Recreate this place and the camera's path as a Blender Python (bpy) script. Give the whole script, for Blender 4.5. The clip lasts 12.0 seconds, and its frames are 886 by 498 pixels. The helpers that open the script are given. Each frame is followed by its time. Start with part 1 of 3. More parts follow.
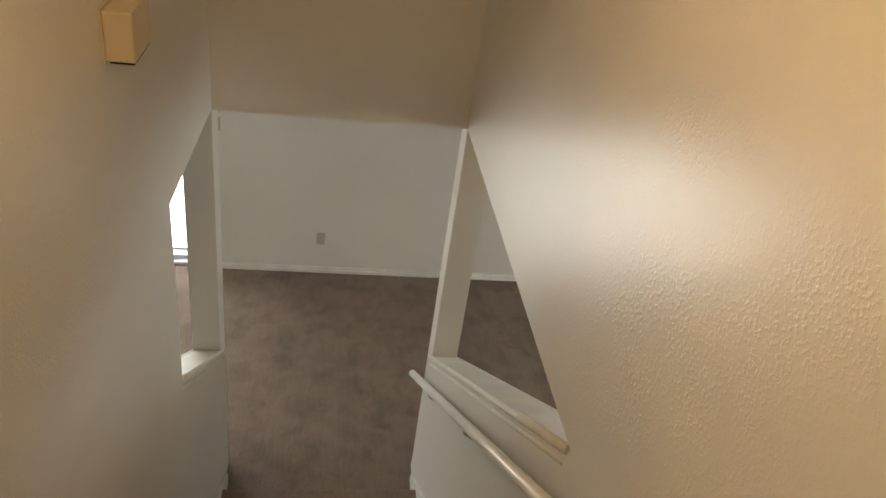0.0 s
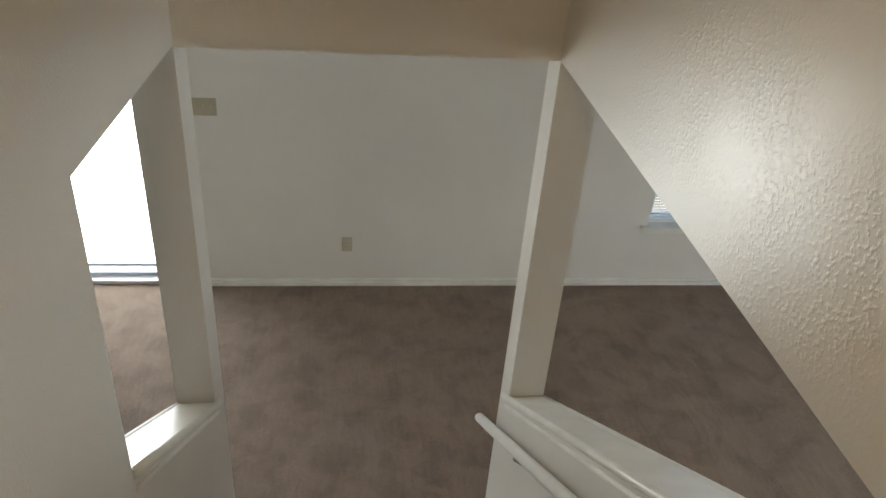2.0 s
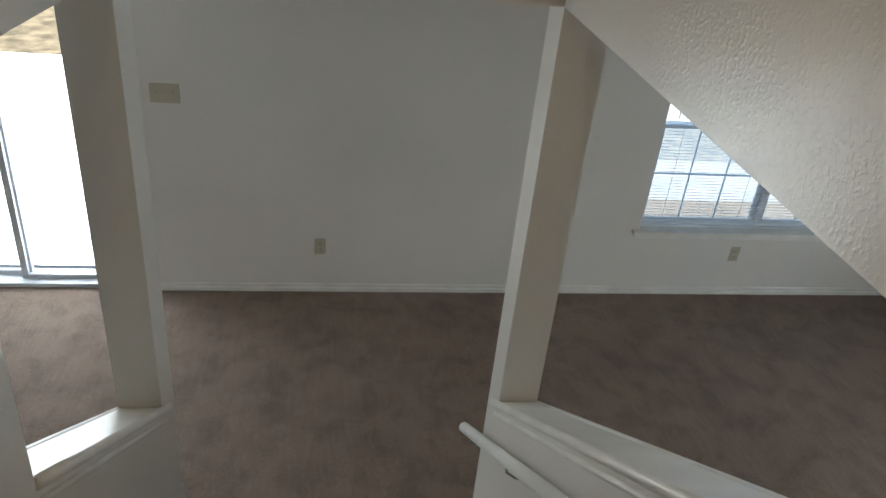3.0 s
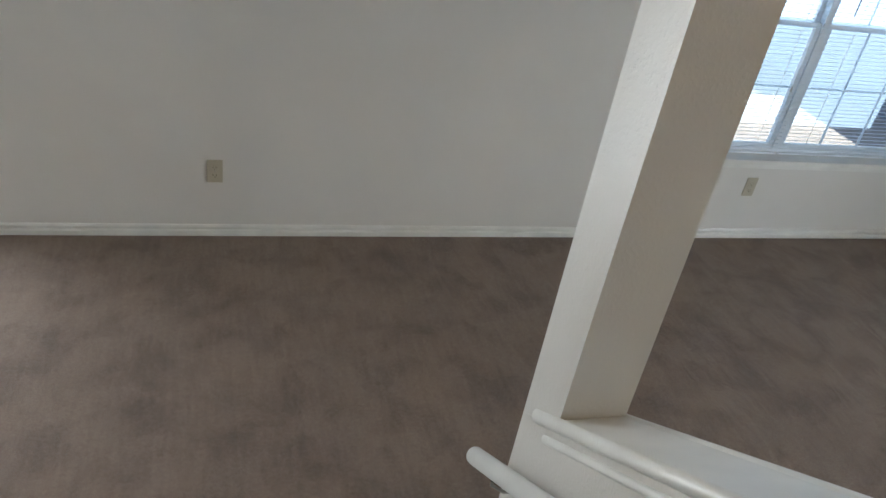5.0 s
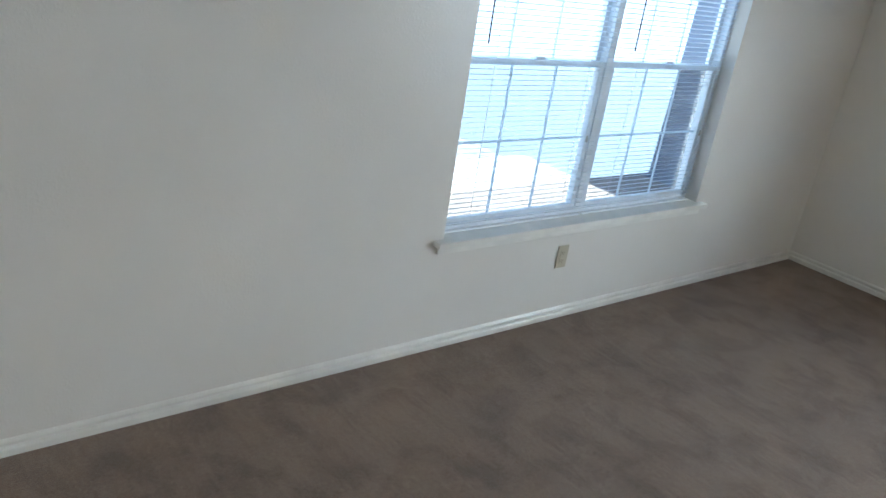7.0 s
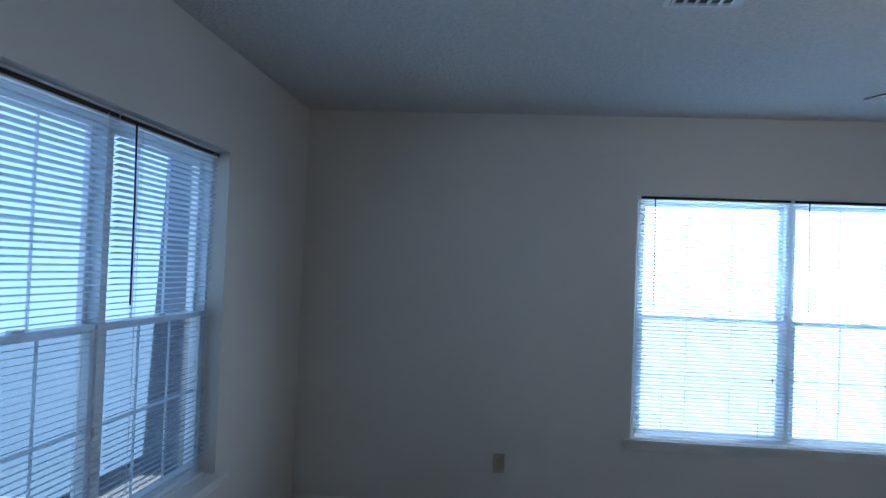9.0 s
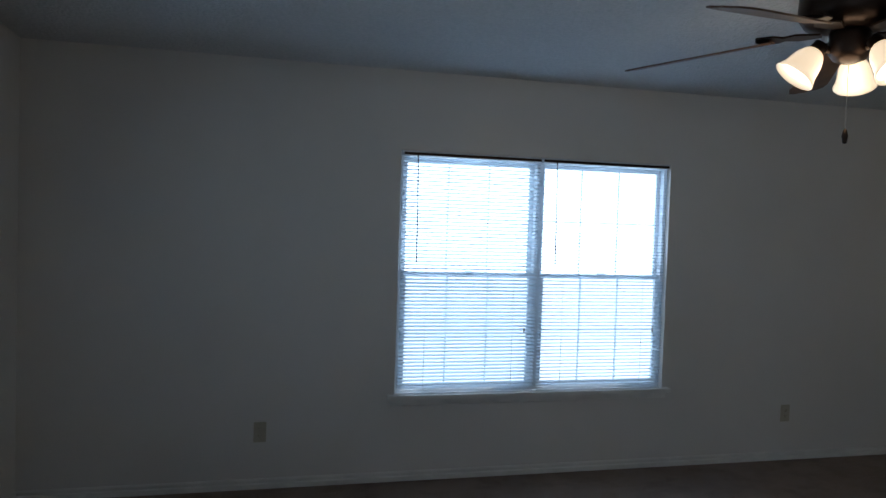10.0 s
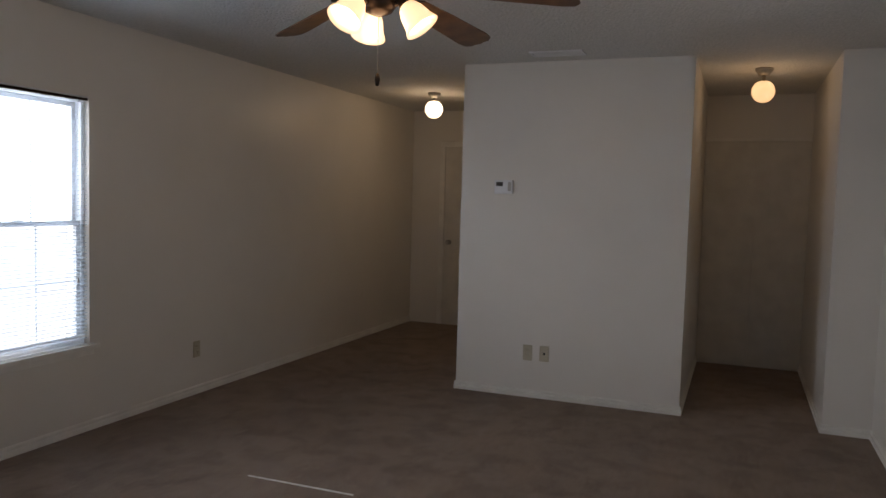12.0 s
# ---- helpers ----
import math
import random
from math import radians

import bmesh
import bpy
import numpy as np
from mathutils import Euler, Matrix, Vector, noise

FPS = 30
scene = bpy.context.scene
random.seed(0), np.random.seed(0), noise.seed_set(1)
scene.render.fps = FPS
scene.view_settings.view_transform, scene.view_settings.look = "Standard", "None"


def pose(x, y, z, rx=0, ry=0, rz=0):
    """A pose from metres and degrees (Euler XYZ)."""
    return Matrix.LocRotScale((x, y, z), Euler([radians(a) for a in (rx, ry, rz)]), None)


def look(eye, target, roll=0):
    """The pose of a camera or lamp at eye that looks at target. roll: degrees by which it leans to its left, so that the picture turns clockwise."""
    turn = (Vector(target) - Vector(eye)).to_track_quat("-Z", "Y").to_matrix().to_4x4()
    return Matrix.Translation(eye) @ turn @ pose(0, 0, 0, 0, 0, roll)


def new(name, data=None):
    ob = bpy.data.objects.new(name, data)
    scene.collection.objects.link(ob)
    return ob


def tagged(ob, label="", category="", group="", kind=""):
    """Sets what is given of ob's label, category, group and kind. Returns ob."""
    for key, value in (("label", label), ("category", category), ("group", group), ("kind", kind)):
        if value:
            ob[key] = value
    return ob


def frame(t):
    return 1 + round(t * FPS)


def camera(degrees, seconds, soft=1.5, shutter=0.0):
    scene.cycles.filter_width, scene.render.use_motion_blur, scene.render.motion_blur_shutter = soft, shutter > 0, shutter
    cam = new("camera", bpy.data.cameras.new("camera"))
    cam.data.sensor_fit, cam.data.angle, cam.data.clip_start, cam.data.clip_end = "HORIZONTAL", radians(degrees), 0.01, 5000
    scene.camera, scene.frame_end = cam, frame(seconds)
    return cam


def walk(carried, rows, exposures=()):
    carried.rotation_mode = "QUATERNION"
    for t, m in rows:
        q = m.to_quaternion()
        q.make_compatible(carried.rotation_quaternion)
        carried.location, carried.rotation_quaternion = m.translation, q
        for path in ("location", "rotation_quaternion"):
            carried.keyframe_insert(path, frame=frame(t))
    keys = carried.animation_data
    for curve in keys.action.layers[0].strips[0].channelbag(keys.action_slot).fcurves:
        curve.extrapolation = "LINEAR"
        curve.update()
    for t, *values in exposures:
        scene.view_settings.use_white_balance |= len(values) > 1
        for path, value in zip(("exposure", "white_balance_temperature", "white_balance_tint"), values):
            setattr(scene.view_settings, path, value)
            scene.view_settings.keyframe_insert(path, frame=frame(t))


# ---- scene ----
cam = camera(60.4, 12.0)
EXPOSURES = [(0, 1.25, 7700, 11), (1.5, 1.2, 7300, 10), (2.5, 1.0, 6700, 6), (3.0, 0.75, 6500, 7), (4.8, 1.15, 6450, 8), (5.5, 1.55, 6500, 12), (6.5, 1.75, 6350, 9), (7.0, 1.6, 6050, 6), (9.0, 0.2, 5000, 6), (10.5, -0.65, 5850, 10), (11.0, -0.75, 6050, 12), (11.5, -0.75, 6150, 14), (12.0, 0.0, 7100, 20)]
PATH = [
    (0, (0.523, -3.235, 3.828), (0.838, -1.567, 2.77), 8.6),
    (0.5, (0.54, -3.122, 3.697), (0.777, -1.421, 2.673), 5.4),
    (1, (0.495, -2.833, 3.498), (0.738, -1.123, 2.49), 5.6),
    (1.5, (0.486, -2.52, 3.301), (0.746, -0.822, 2.277), 5.4),
    (2, (0.515, -2.237, 3.153), (0.765, -0.553, 2.103), 4.7),
    (2.5, (0.509, -2.114, 2.96), (0.805, -0.406, 1.964), 6.0),
    (3, (0.543, -2.02, 2.86), (0.85, -0.311, 1.868), 6.0),
    (3.2, (0.545, -1.937, 2.787), (0.865, -0.233, 1.79), 6.0),
    (5, (0.555, -0.926, 2.058), (1.108, 0.679, 1.0), 10.3),
    (5.5, (0.565, -0.642, 1.881), (1.238, 0.927, 0.839), 10.2),
    (6, (0.585, -0.386, 1.873), (1.392, 1.117, 0.829), 8.7),
    (6.5, (0.683, -0.08, 1.756), (1.665, 1.359, 0.774), 8.8),
    (7, (0.77, 0.091, 1.662), (1.971, 1.504, 0.912), 8.8),
    (7.2, (0.844, 0.163, 1.656), (2.129, 1.558, 1.019), 8.2),
    (8.8, (1.007, 0.942, 1.504), (2.978, 1.281, 1.529), 2.8),
    (9, (1.083, 1.022, 1.486), (3.074, 1.208, 1.536), 2.3),
    (9.5, (1.186, 1.116, 1.543), (3.18, 0.957, 1.534), 1.9),
    (10, (1.3, 1.181, 1.569), (3.233, 0.674, 1.493), 1.9),
    (10.5, (1.591, 1.337, 1.553), (3.363, 0.419, 1.439), 1.6),
    (11, (1.868, 1.563, 1.497), (3.353, 0.229, 1.374), 1.1),
    (11.5, (2.057, 1.765, 1.475), (3.187, 0.12, 1.336), 1.2),
    (12, (2.145, 1.934, 1.436), (2.868, 0.074, 1.306), 1.6),
]
walk(cam, [(t, look(eye, target, roll)) for t, eye, target, roll in PATH], EXPOSURES)

# ---- plan, in metres ----
XL, XR = 0.015, 1.165   # faces of the stair's two walls
D = 2.324           # front wall of the room
XE = 5.712          # wall with the double window
CEIL = 2.44
TOP = 5.0         # ceiling above the stairs
T = 0.14           # thickness of stair walls and posts
WZ0, WZ1 = 0.508, 1.975
W1 = (2.663, 4.427)
W2 = (-1.484, 0.295)
BOXX = (2.47, 4.107)
BOXY = -3.462
STUBX = 1.59
BACKY = -5.44
HALLY = -6.21
XW = -3.2          # far side of the entry part
DOORX = (-2.11, -0.57)
GLOBE_A, GLOBE_B = (4.90, -4.815), (2.036, -4.06)
FANX, FANY, FAN_TURN, SHADE_TURN = 3.521, -0.83, -30, 340

# ---- light ----
world = bpy.data.worlds.new("sky")
scene.world = world
world.use_nodes = True
wn = world.node_tree.nodes
sky = wn.new("ShaderNodeTexSky")
sky.sky_type, sky.sun_disc = "NISHITA", False
SUN_EL, SUN_ROT = radians(70), radians(163)
sky.sun_elevation, sky.sun_rotation = SUN_EL, SUN_ROT
world.node_tree.links.new(sky.outputs[0], wn["Background"].inputs[0])
wn["Background"].inputs[1].default_value = 0.13


def lamp(name, kind, m, energy, colour, **more):
    data = bpy.data.lights.new(name, kind)
    data.energy, data.color = energy, colour
    for key, value in more.items():
        if key == "size": data.size = value
        if key == "size_y": data.shape, data.size_y = "RECTANGLE", value
        if key == "radius": data.shadow_soft_size = value
        if key == "angle": data.angle = value
    ob = new(name, data)
    ob.matrix_world = m
    return ob


WARM = (1.0, 0.72, 0.42)
lamp("sun", "SUN", look((0, 0, 0), (-math.sin(SUN_ROT) * math.cos(SUN_EL), -math.cos(SUN_ROT) * math.cos(SUN_EL), -math.sin(SUN_EL))), 5.0, (1.0, 0.95, 0.88), angle=radians(0.5))
DOORW = DOORX[1] - DOORX[0]
lamp("door_daylight", "AREA", look(((DOORX[0] + DOORX[1]) / 2, D + 0.3, 0.72), ((DOORX[0] + DOORX[1]) / 2, 0, 0.9)), 22, (0.86, 0.94, 1.0), size=DOORW, size_y=1.4)
lamp("window_daylight", "AREA", look((XE + 0.3, (W2[0] + W2[1]) / 2 - 0.2, 1.25), (0, (W2[0] + W2[1]) / 2 - 0.2, 1.2)), 58, (0.78, 0.9, 1.0), size=2.4, size_y=1.75)
lamp("window_daylight", "AREA", look(((W1[0] + W1[1]) / 2, D + 0.3, 1.3), ((W1[0] + W1[1]) / 2, 0, 1.2)), 7, (0.55, 0.78, 1.0), size=1.7, size_y=1.42)
lamp("stair_bulb", "POINT", pose(0.22, -2.45, 4.1), 7.6, WARM, radius=0.06)
lamp("globe_bulb", "POINT", pose(*GLOBE_A, 2.225), 2.0, WARM, radius=0.075)
lamp("globe_bulb", "POINT", pose(*GLOBE_B, 2.26), 1.3, WARM, radius=0.075)
lamp("fan_bulb", "POINT", pose(FANX, FANY, 2.09), 2.2, WARM, radius=0.1)

# ---- materials ----


def shader(name, colour, rough=0.6, metal=0.0):
    m = bpy.data.materials.new(name)
    m.use_nodes = True
    b = m.node_tree.nodes["Principled BSDF"]
    b.inputs["Base Color"].default_value = (*colour, 1)
    b.inputs["Roughness"].default_value = rough
    b.inputs["Metallic"].default_value = metal
    return m, m.node_tree, b


def vary(tree, b, dark, light, scale, detail=4.0, bump=0.0, bump_scale=100.0, distance=0.002, low=0.35, high=0.65):
    """Colour that drifts between two tones, and a fine relief."""
    n, l = tree.nodes, tree.links
    tex = n.new("ShaderNodeTexCoord")
    noise_a = n.new("ShaderNodeTexNoise")
    noise_a.inputs["Scale"].default_value, noise_a.inputs["Detail"].default_value = scale, detail
    ramp = n.new("ShaderNodeValToRGB")
    ramp.color_ramp.elements[0].position, ramp.color_ramp.elements[1].position = low, high
    ramp.color_ramp.elements[0].color, ramp.color_ramp.elements[1].color = (*dark, 1), (*light, 1)
    l.new(tex.outputs["Object"], noise_a.inputs["Vector"])
    l.new(noise_a.outputs[0], ramp.inputs[0])
    l.new(ramp.outputs[0], b.inputs["Base Color"])
    if bump:
        fine = n.new("ShaderNodeTexNoise")
        fine.inputs["Scale"].default_value, fine.inputs["Detail"].default_value = bump_scale, 3.0
        bm = n.new("ShaderNodeBump")
        bm.inputs["Strength"].default_value, bm.inputs["Distance"].default_value = bump, distance
        l.new(tex.outputs["Object"], fine.inputs["Vector"])
        l.new(fine.outputs[0], bm.inputs["Height"])
        l.new(bm.outputs[0], b.inputs["Normal"])
    return ramp


def wall_paint():
    m, tree, b = shader("wall_paint", (0.74, 0.71, 0.66), 0.3)
    vary(tree, b, (0.72, 0.69, 0.64), (0.76, 0.73, 0.68), 1.3, 5.0)
    n, l = tree.nodes, tree.links
    tex = n.new("ShaderNodeTexCoord")
    a = n.new("ShaderNodeTexNoise")
    a.inputs["Scale"].default_value, a.inputs["Detail"].default_value = 125, 2.0
    ramp = n.new("ShaderNodeValToRGB")
    ramp.color_ramp.elements[0].position, ramp.color_ramp.elements[1].position = 0.47, 0.74
    bm = n.new("ShaderNodeBump")
    bm.inputs["Strength"].default_value, bm.inputs["Distance"].default_value = 0.5, 0.0010
    patches = n.new("ShaderNodeTexNoise")
    patches.inputs["Scale"].default_value, patches.inputs["Detail"].default_value = 5.0, 2.0
    thick = n.new("ShaderNodeMapRange")
    thick.inputs["From Min"].default_value, thick.inputs["From Max"].default_value = 0.35, 0.6
    thick.inputs["To Min"].default_value = 0.35
    spray = n.new("ShaderNodeMath")
    spray.operation = "MULTIPLY"
    l.new(tex.outputs["Object"], a.inputs["Vector"])
    l.new(tex.outputs["Object"], patches.inputs["Vector"])
    l.new(patches.outputs[0], thick.inputs["Value"])
    l.new(a.outputs[0], ramp.inputs[0])
    l.new(ramp.outputs[0], spray.inputs[0])
    l.new(thick.outputs[0], spray.inputs[1])
    l.new(spray.outputs[0], bm.inputs["Height"])
    l.new(bm.outputs[0], b.inputs["Normal"])
    return m


def ceiling_paint():
    m, tree, b = shader("ceiling_texture", (0.7, 0.7, 0.68), 0.9)
    vary(tree, b, (0.66, 0.66, 0.64), (0.74, 0.73, 0.71), 60, 3.0, 1.0, 55, 0.012)
    return m


def carpet_pile():
    """Cut pile: footprint mottling, brushed strokes and fine tufts."""
    m, tree, b = shader("carpet_pile", (0.2, 0.15, 0.125), 0.95)
    b.inputs["Sheen Weight"].default_value = 0.2
    n, l = tree.nodes, tree.links
    tex = n.new("ShaderNodeTexCoord")

    def cloud(scale, detail, low, high, stretch=(1, 1, 1), turn=0.0, distortion=0.0):
        mapping = n.new("ShaderNodeMapping")
        mapping.inputs["Scale"].default_value = stretch
        mapping.inputs["Rotation"].default_value = (0, 0, turn)
        t = n.new("ShaderNodeTexNoise")
        t.inputs["Scale"].default_value, t.inputs["Detail"].default_value, t.inputs["Distortion"].default_value = scale, detail, distortion
        r = n.new("ShaderNodeMapRange")
        r.inputs["From Min"].default_value, r.inputs["From Max"].default_value = low, high
        l.new(tex.outputs["Object"], mapping.inputs["Vector"])
        l.new(mapping.outputs[0], t.inputs["Vector"])
        l.new(t.outputs[0], r.inputs["Value"])
        return r.outputs[0]

    def blend(a, b_, amount):
        mix = n.new("ShaderNodeMix")
        mix.data_type, mix.inputs[0].default_value = "FLOAT", amount
        l.new(a, mix.inputs[2])
        l.new(b_, mix.inputs[3])
        return mix.outputs[0]

    prints = cloud(5.5, 6.0, 0.36, 0.56, distortion=0.45)
    broad = cloud(1.6, 3.0, 0.35, 0.65)
    strokes = cloud(9.0, 5.0, 0.4, 0.6, (4.5, 0.6, 1), 0.5)
    tufts = cloud(300.0, 2.0, 0.3, 0.7)
    grain = cloud(70.0, 3.0, 0.3, 0.7)
    mixed = blend(blend(blend(blend(prints, broad, 0.4), strokes, 0.2), grain, 0.3), tufts, 0.32)
    ramp = n.new("ShaderNodeValToRGB")
    ramp.color_ramp.elements[0].position, ramp.color_ramp.elements[1].position = 0.24, 0.76
    ramp.color_ramp.elements[0].color, ramp.color_ramp.elements[1].color = (0.142, 0.090, 0.061, 1), (0.300, 0.208, 0.150, 1)
    l.new(mixed, ramp.inputs[0])
    l.new(ramp.outputs[0], b.inputs["Base Color"])
    bm = n.new("ShaderNodeBump")
    bm.inputs["Strength"].default_value, bm.inputs["Distance"].default_value = 0.8, 0.005
    l.new(tufts, bm.inputs["Height"])
    l.new(bm.outputs[0], b.inputs["Normal"])
    return m


def plain(name, colour, rough=0.5, metal=0.0, spread=0.06, scale=6.0):
    m, tree, b = shader(name, colour, rough, metal)
    vary(tree, b, tuple(c * (1 - spread) for c in colour), tuple(min(1, c * (1 + spread)) for c in colour), scale)
    return m


def glass_mat():
    m, tree, b = shader("window_glass", (1, 1, 1), 0.0)
    b.inputs["Transmission Weight"].default_value = 1.0
    b.inputs["IOR"].default_value = 1.02
    return m


def glow(name, colour, strength, base=(0.9, 0.85, 0.75)):
    m, tree, b = shader(name, base, 0.4)
    b.inputs["Emission Color"].default_value = (*colour, 1)
    b.inputs["Emission Strength"].default_value = strength
    return m


WALL = wall_paint()
CEILING = ceiling_paint()
CARPET = carpet_pile()
TRIM = plain("trim_enamel", (0.78, 0.76, 0.71), 0.28)
ALMOND = plain("almond_plastic", (0.5, 0.45, 0.34), 0.4)
CREAM = plain("cream_plastic", (0.62, 0.52, 0.36), 0.45)
DARK = plain("dark_recess", (0.02, 0.02, 0.02), 0.5)
METAL = plain("brushed_metal", (0.45, 0.43, 0.4), 0.35, 1.0)
ALUMINIUM = plain("mill_aluminium", (0.58, 0.6, 0.63), 0.45, 0.25)
WHITE = plain("white_plastic", (0.75, 0.76, 0.78), 0.4)
VINYL = plain("white_vinyl", (0.72, 0.75, 0.78), 0.35)


def slat_vinyl():
    m, tree, b = shader("blind_slat", (0.74, 0.76, 0.8), 0.4)
    through_light = tree.nodes.new("ShaderNodeBsdfTranslucent")
    through_light.inputs[0].default_value = (0.78, 0.86, 0.92, 1)
    mix = tree.nodes.new("ShaderNodeMixShader")
    mix.inputs[0].default_value = 0.65
    tree.links.new(b.outputs[0], mix.inputs[1])
    tree.links.new(through_light.outputs[0], mix.inputs[2])
    tree.links.new(mix.outputs[0], tree.nodes["Material Output"].inputs[0])
    return m


SLAT = slat_vinyl()
GRILLE = slat_vinyl()
GRILLE.name = "grille_vinyl"


def screen_mesh():
    """Fibreglass mesh, too fine to tell the threads apart: it lets about two thirds of the light through."""
    m, tree, b = shader("insect_mesh", (0.12, 0.12, 0.13), 0.8)
    clear = tree.nodes.new("ShaderNodeBsdfTransparent")
    mix = tree.nodes.new("ShaderNodeMixShader")
    mix.inputs[0].default_value = 0.33
    tree.links.new(clear.outputs[0], mix.inputs[1])
    tree.links.new(b.outputs[0], mix.inputs[2])
    tree.links.new(mix.outputs[0], tree.nodes["Material Output"].inputs[0])
    return m


SCREEN = screen_mesh()
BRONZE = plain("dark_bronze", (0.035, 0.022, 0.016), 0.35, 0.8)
WOOD = plain("blade_wood", (0.13, 0.065, 0.03), 0.4, 0.0, 0.3, 12)
GLASS = glass_mat()
SHADE = glow("lit_frosted_shade", (1.0, 0.68, 0.38), 1.2)
BULB = glow("lit_bulb", (1.0, 0.86, 0.62), 14.0)
GLOBE = glow("lit_opal_globe", (1.0, 0.8, 0.52), 3.0)
GLOBE_DIM = glow("dim_opal_globe", (1.0, 0.62, 0.3), 1.0)
DOORPAINT = plain("door_paint", (0.66, 0.63, 0.57), 0.4)
CONCRETE = plain("concrete", (0.5, 0.49, 0.46), 0.9, 0.0, 0.12, 2.0)
GROUND = plain("dry_grass", (0.24, 0.20, 0.13), 0.95, 0.0, 0.4, 5.0)
SIDING = plain("siding_paint", (0.28, 0.36, 0.48), 0.7)
PALE = plain("pale_siding", (0.78, 0.78, 0.76), 0.7)
ROOFING = plain("roof_shingle", (0.12, 0.12, 0.13), 0.9)

# ---- building helpers ----


def box(bm, lo, hi, bevel=0.0):
    ps = [bm.verts.new((x, y, z)) for x in (lo[0], hi[0]) for y in (lo[1], hi[1]) for z in (lo[2], hi[2])]
    fs = [bm.faces.new([ps[i] for i in f]) for f in ((0, 1, 3, 2), (4, 6, 7, 5), (0, 4, 5, 1), (2, 3, 7, 6), (0, 2, 6, 4), (1, 5, 7, 3))]
    if bevel:
        bmesh.ops.bevel(bm, geom=list({e for f in fs for e in f.edges}), offset=bevel, segments=2, profile=0.5, affect="EDGES")
    return bm


def boxes(*spans, bevel=0.0):
    bm = bmesh.new()
    for lo, hi in spans:
        box(bm, lo, hi, bevel)
    return bm


def prism(outline, axis, lo, hi):
    """A solid from an outline of (a, b) pairs: axis x takes (y, z), y takes (x, z), z takes (x, y)."""
    bm = bmesh.new()
    def spot(p, d):
        return {"x": (d, p[0], p[1]), "y": (p[0], d, p[1]), "z": (p[0], p[1], d)}[axis]
    a = [bm.verts.new(spot(p, lo)) for p in outline]
    b = [bm.verts.new(spot(p, hi)) for p in outline]
    bm.faces.new(a[::-1])
    bm.faces.new(b)
    for i in range(len(a)):
        bm.faces.new((a[i - 1], a[i], b[i], b[i - 1]))
    bmesh.ops.recalc_face_normals(bm, faces=bm.faces)
    return bm


def lathe(profile, steps=24, closed=False):
    """Turns (radius, z) pairs round z."""
    bm = bmesh.new()
    rings = []
    for r, z in profile:
        rings.append([bm.verts.new((r * math.cos(2 * math.pi * k / steps), r * math.sin(2 * math.pi * k / steps), z)) for k in range(steps)] if r > 1e-6 else [bm.verts.new((0, 0, z))])
    for a, b in zip(rings, rings[1:]):
        for k in range(steps):
            j = (k + 1) % steps
            if len(a) == 1 and len(b) == 1: continue
            if len(a) == 1: bm.faces.new((a[0], b[j], b[k]))
            elif len(b) == 1: bm.faces.new((a[k], a[j], b[0]))
            else: bm.faces.new((a[k], a[j], b[j], b[k]))
    bmesh.ops.recalc_face_normals(bm, faces=bm.faces)
    return bm


def sweep(points, radius, steps=10):
    """A round bar along a line of points."""
    bm = bmesh.new()
    ps = [Vector(p) for p in points]
    rings = []
    for i, p in enumerate(ps):
        d = (ps[min(i + 1, len(ps) - 1)] - ps[max(i - 1, 0)]).normalized()
        side = d.cross(Vector((0.31, 0.17, 0.94))).normalized()
        up = side.cross(d)
        rings.append([bm.verts.new(p + radius * (math.cos(2 * math.pi * k / steps) * side + math.sin(2 * math.pi * k / steps) * up)) for k in range(steps)])
    for a, b in zip(rings, rings[1:]):
        for k in range(steps):
            bm.faces.new((a[k], a[(k + 1) % steps], b[(k + 1) % steps], b[k]))
    bm.faces.new(rings[0][::-1])
    bm.faces.new(rings[-1])
    bmesh.ops.recalc_face_normals(bm, faces=bm.faces)
    return bm


def mesh_of(name, bm, material, smooth=False):
    me = bpy.data.meshes.new(name)
    bm.to_mesh(me)
    bm.free()
    me.materials.append(material)
    if smooth:
        me.polygons.foreach_set("use_smooth", [True] * len(me.polygons))
    return me


def part(name, bm, material, parent, label="", smooth=False):
    ob = new(name, mesh_of(name, bm, material, smooth))
    ob.parent = parent
    return tagged(ob, label) if label else ob


def thing(name, label, category, m=None, group=""):
    ob = new(name)
    if m is not None: ob.matrix_world = m
    return tagged(ob, label, category, group)


def solid(name, bm, material, label, category="", kind="structure", smooth=False):
    ob = new(name, mesh_of(name, bm, material, smooth))
    return tagged(ob, label, category, kind=kind)

# ---- large structure ----
H_JL = 2.49        # opening height at the left jamb
YJ = -0.93         # left jamb
CAP0, PITCH = 1.04, 0.71   # cap height at y = 0 and its slope
TOPV = 2.432
YV = -1.945         # where the right cap meets the wall above
STAIR_BACK = -5.4
OUT = 0.2


def cap_z(y):
    return CAP0 - PITCH * y


def wall_with_holes(axis, lo, hi, a0, a1, z0, z1, holes):
    """Wall slab from lo to hi across, a0 to a1 along, with openings (a, a, z, z)."""
    spans, a = [], a0
    for h0, h1, g0, g1 in sorted(holes):
        spans.append((a, h0, z0, z1))
        if g0 > z0: spans.append((h0, h1, z0, g0))
        spans.append((h0, h1, g1, z1))
        a = h1
    spans.append((a, a1, z0, z1))
    return boxes(*[((s[0], lo, s[2]), (s[1], hi, s[3])) if axis == "x" else ((lo, s[0], s[2]), (hi, s[1], s[3])) for s in spans])


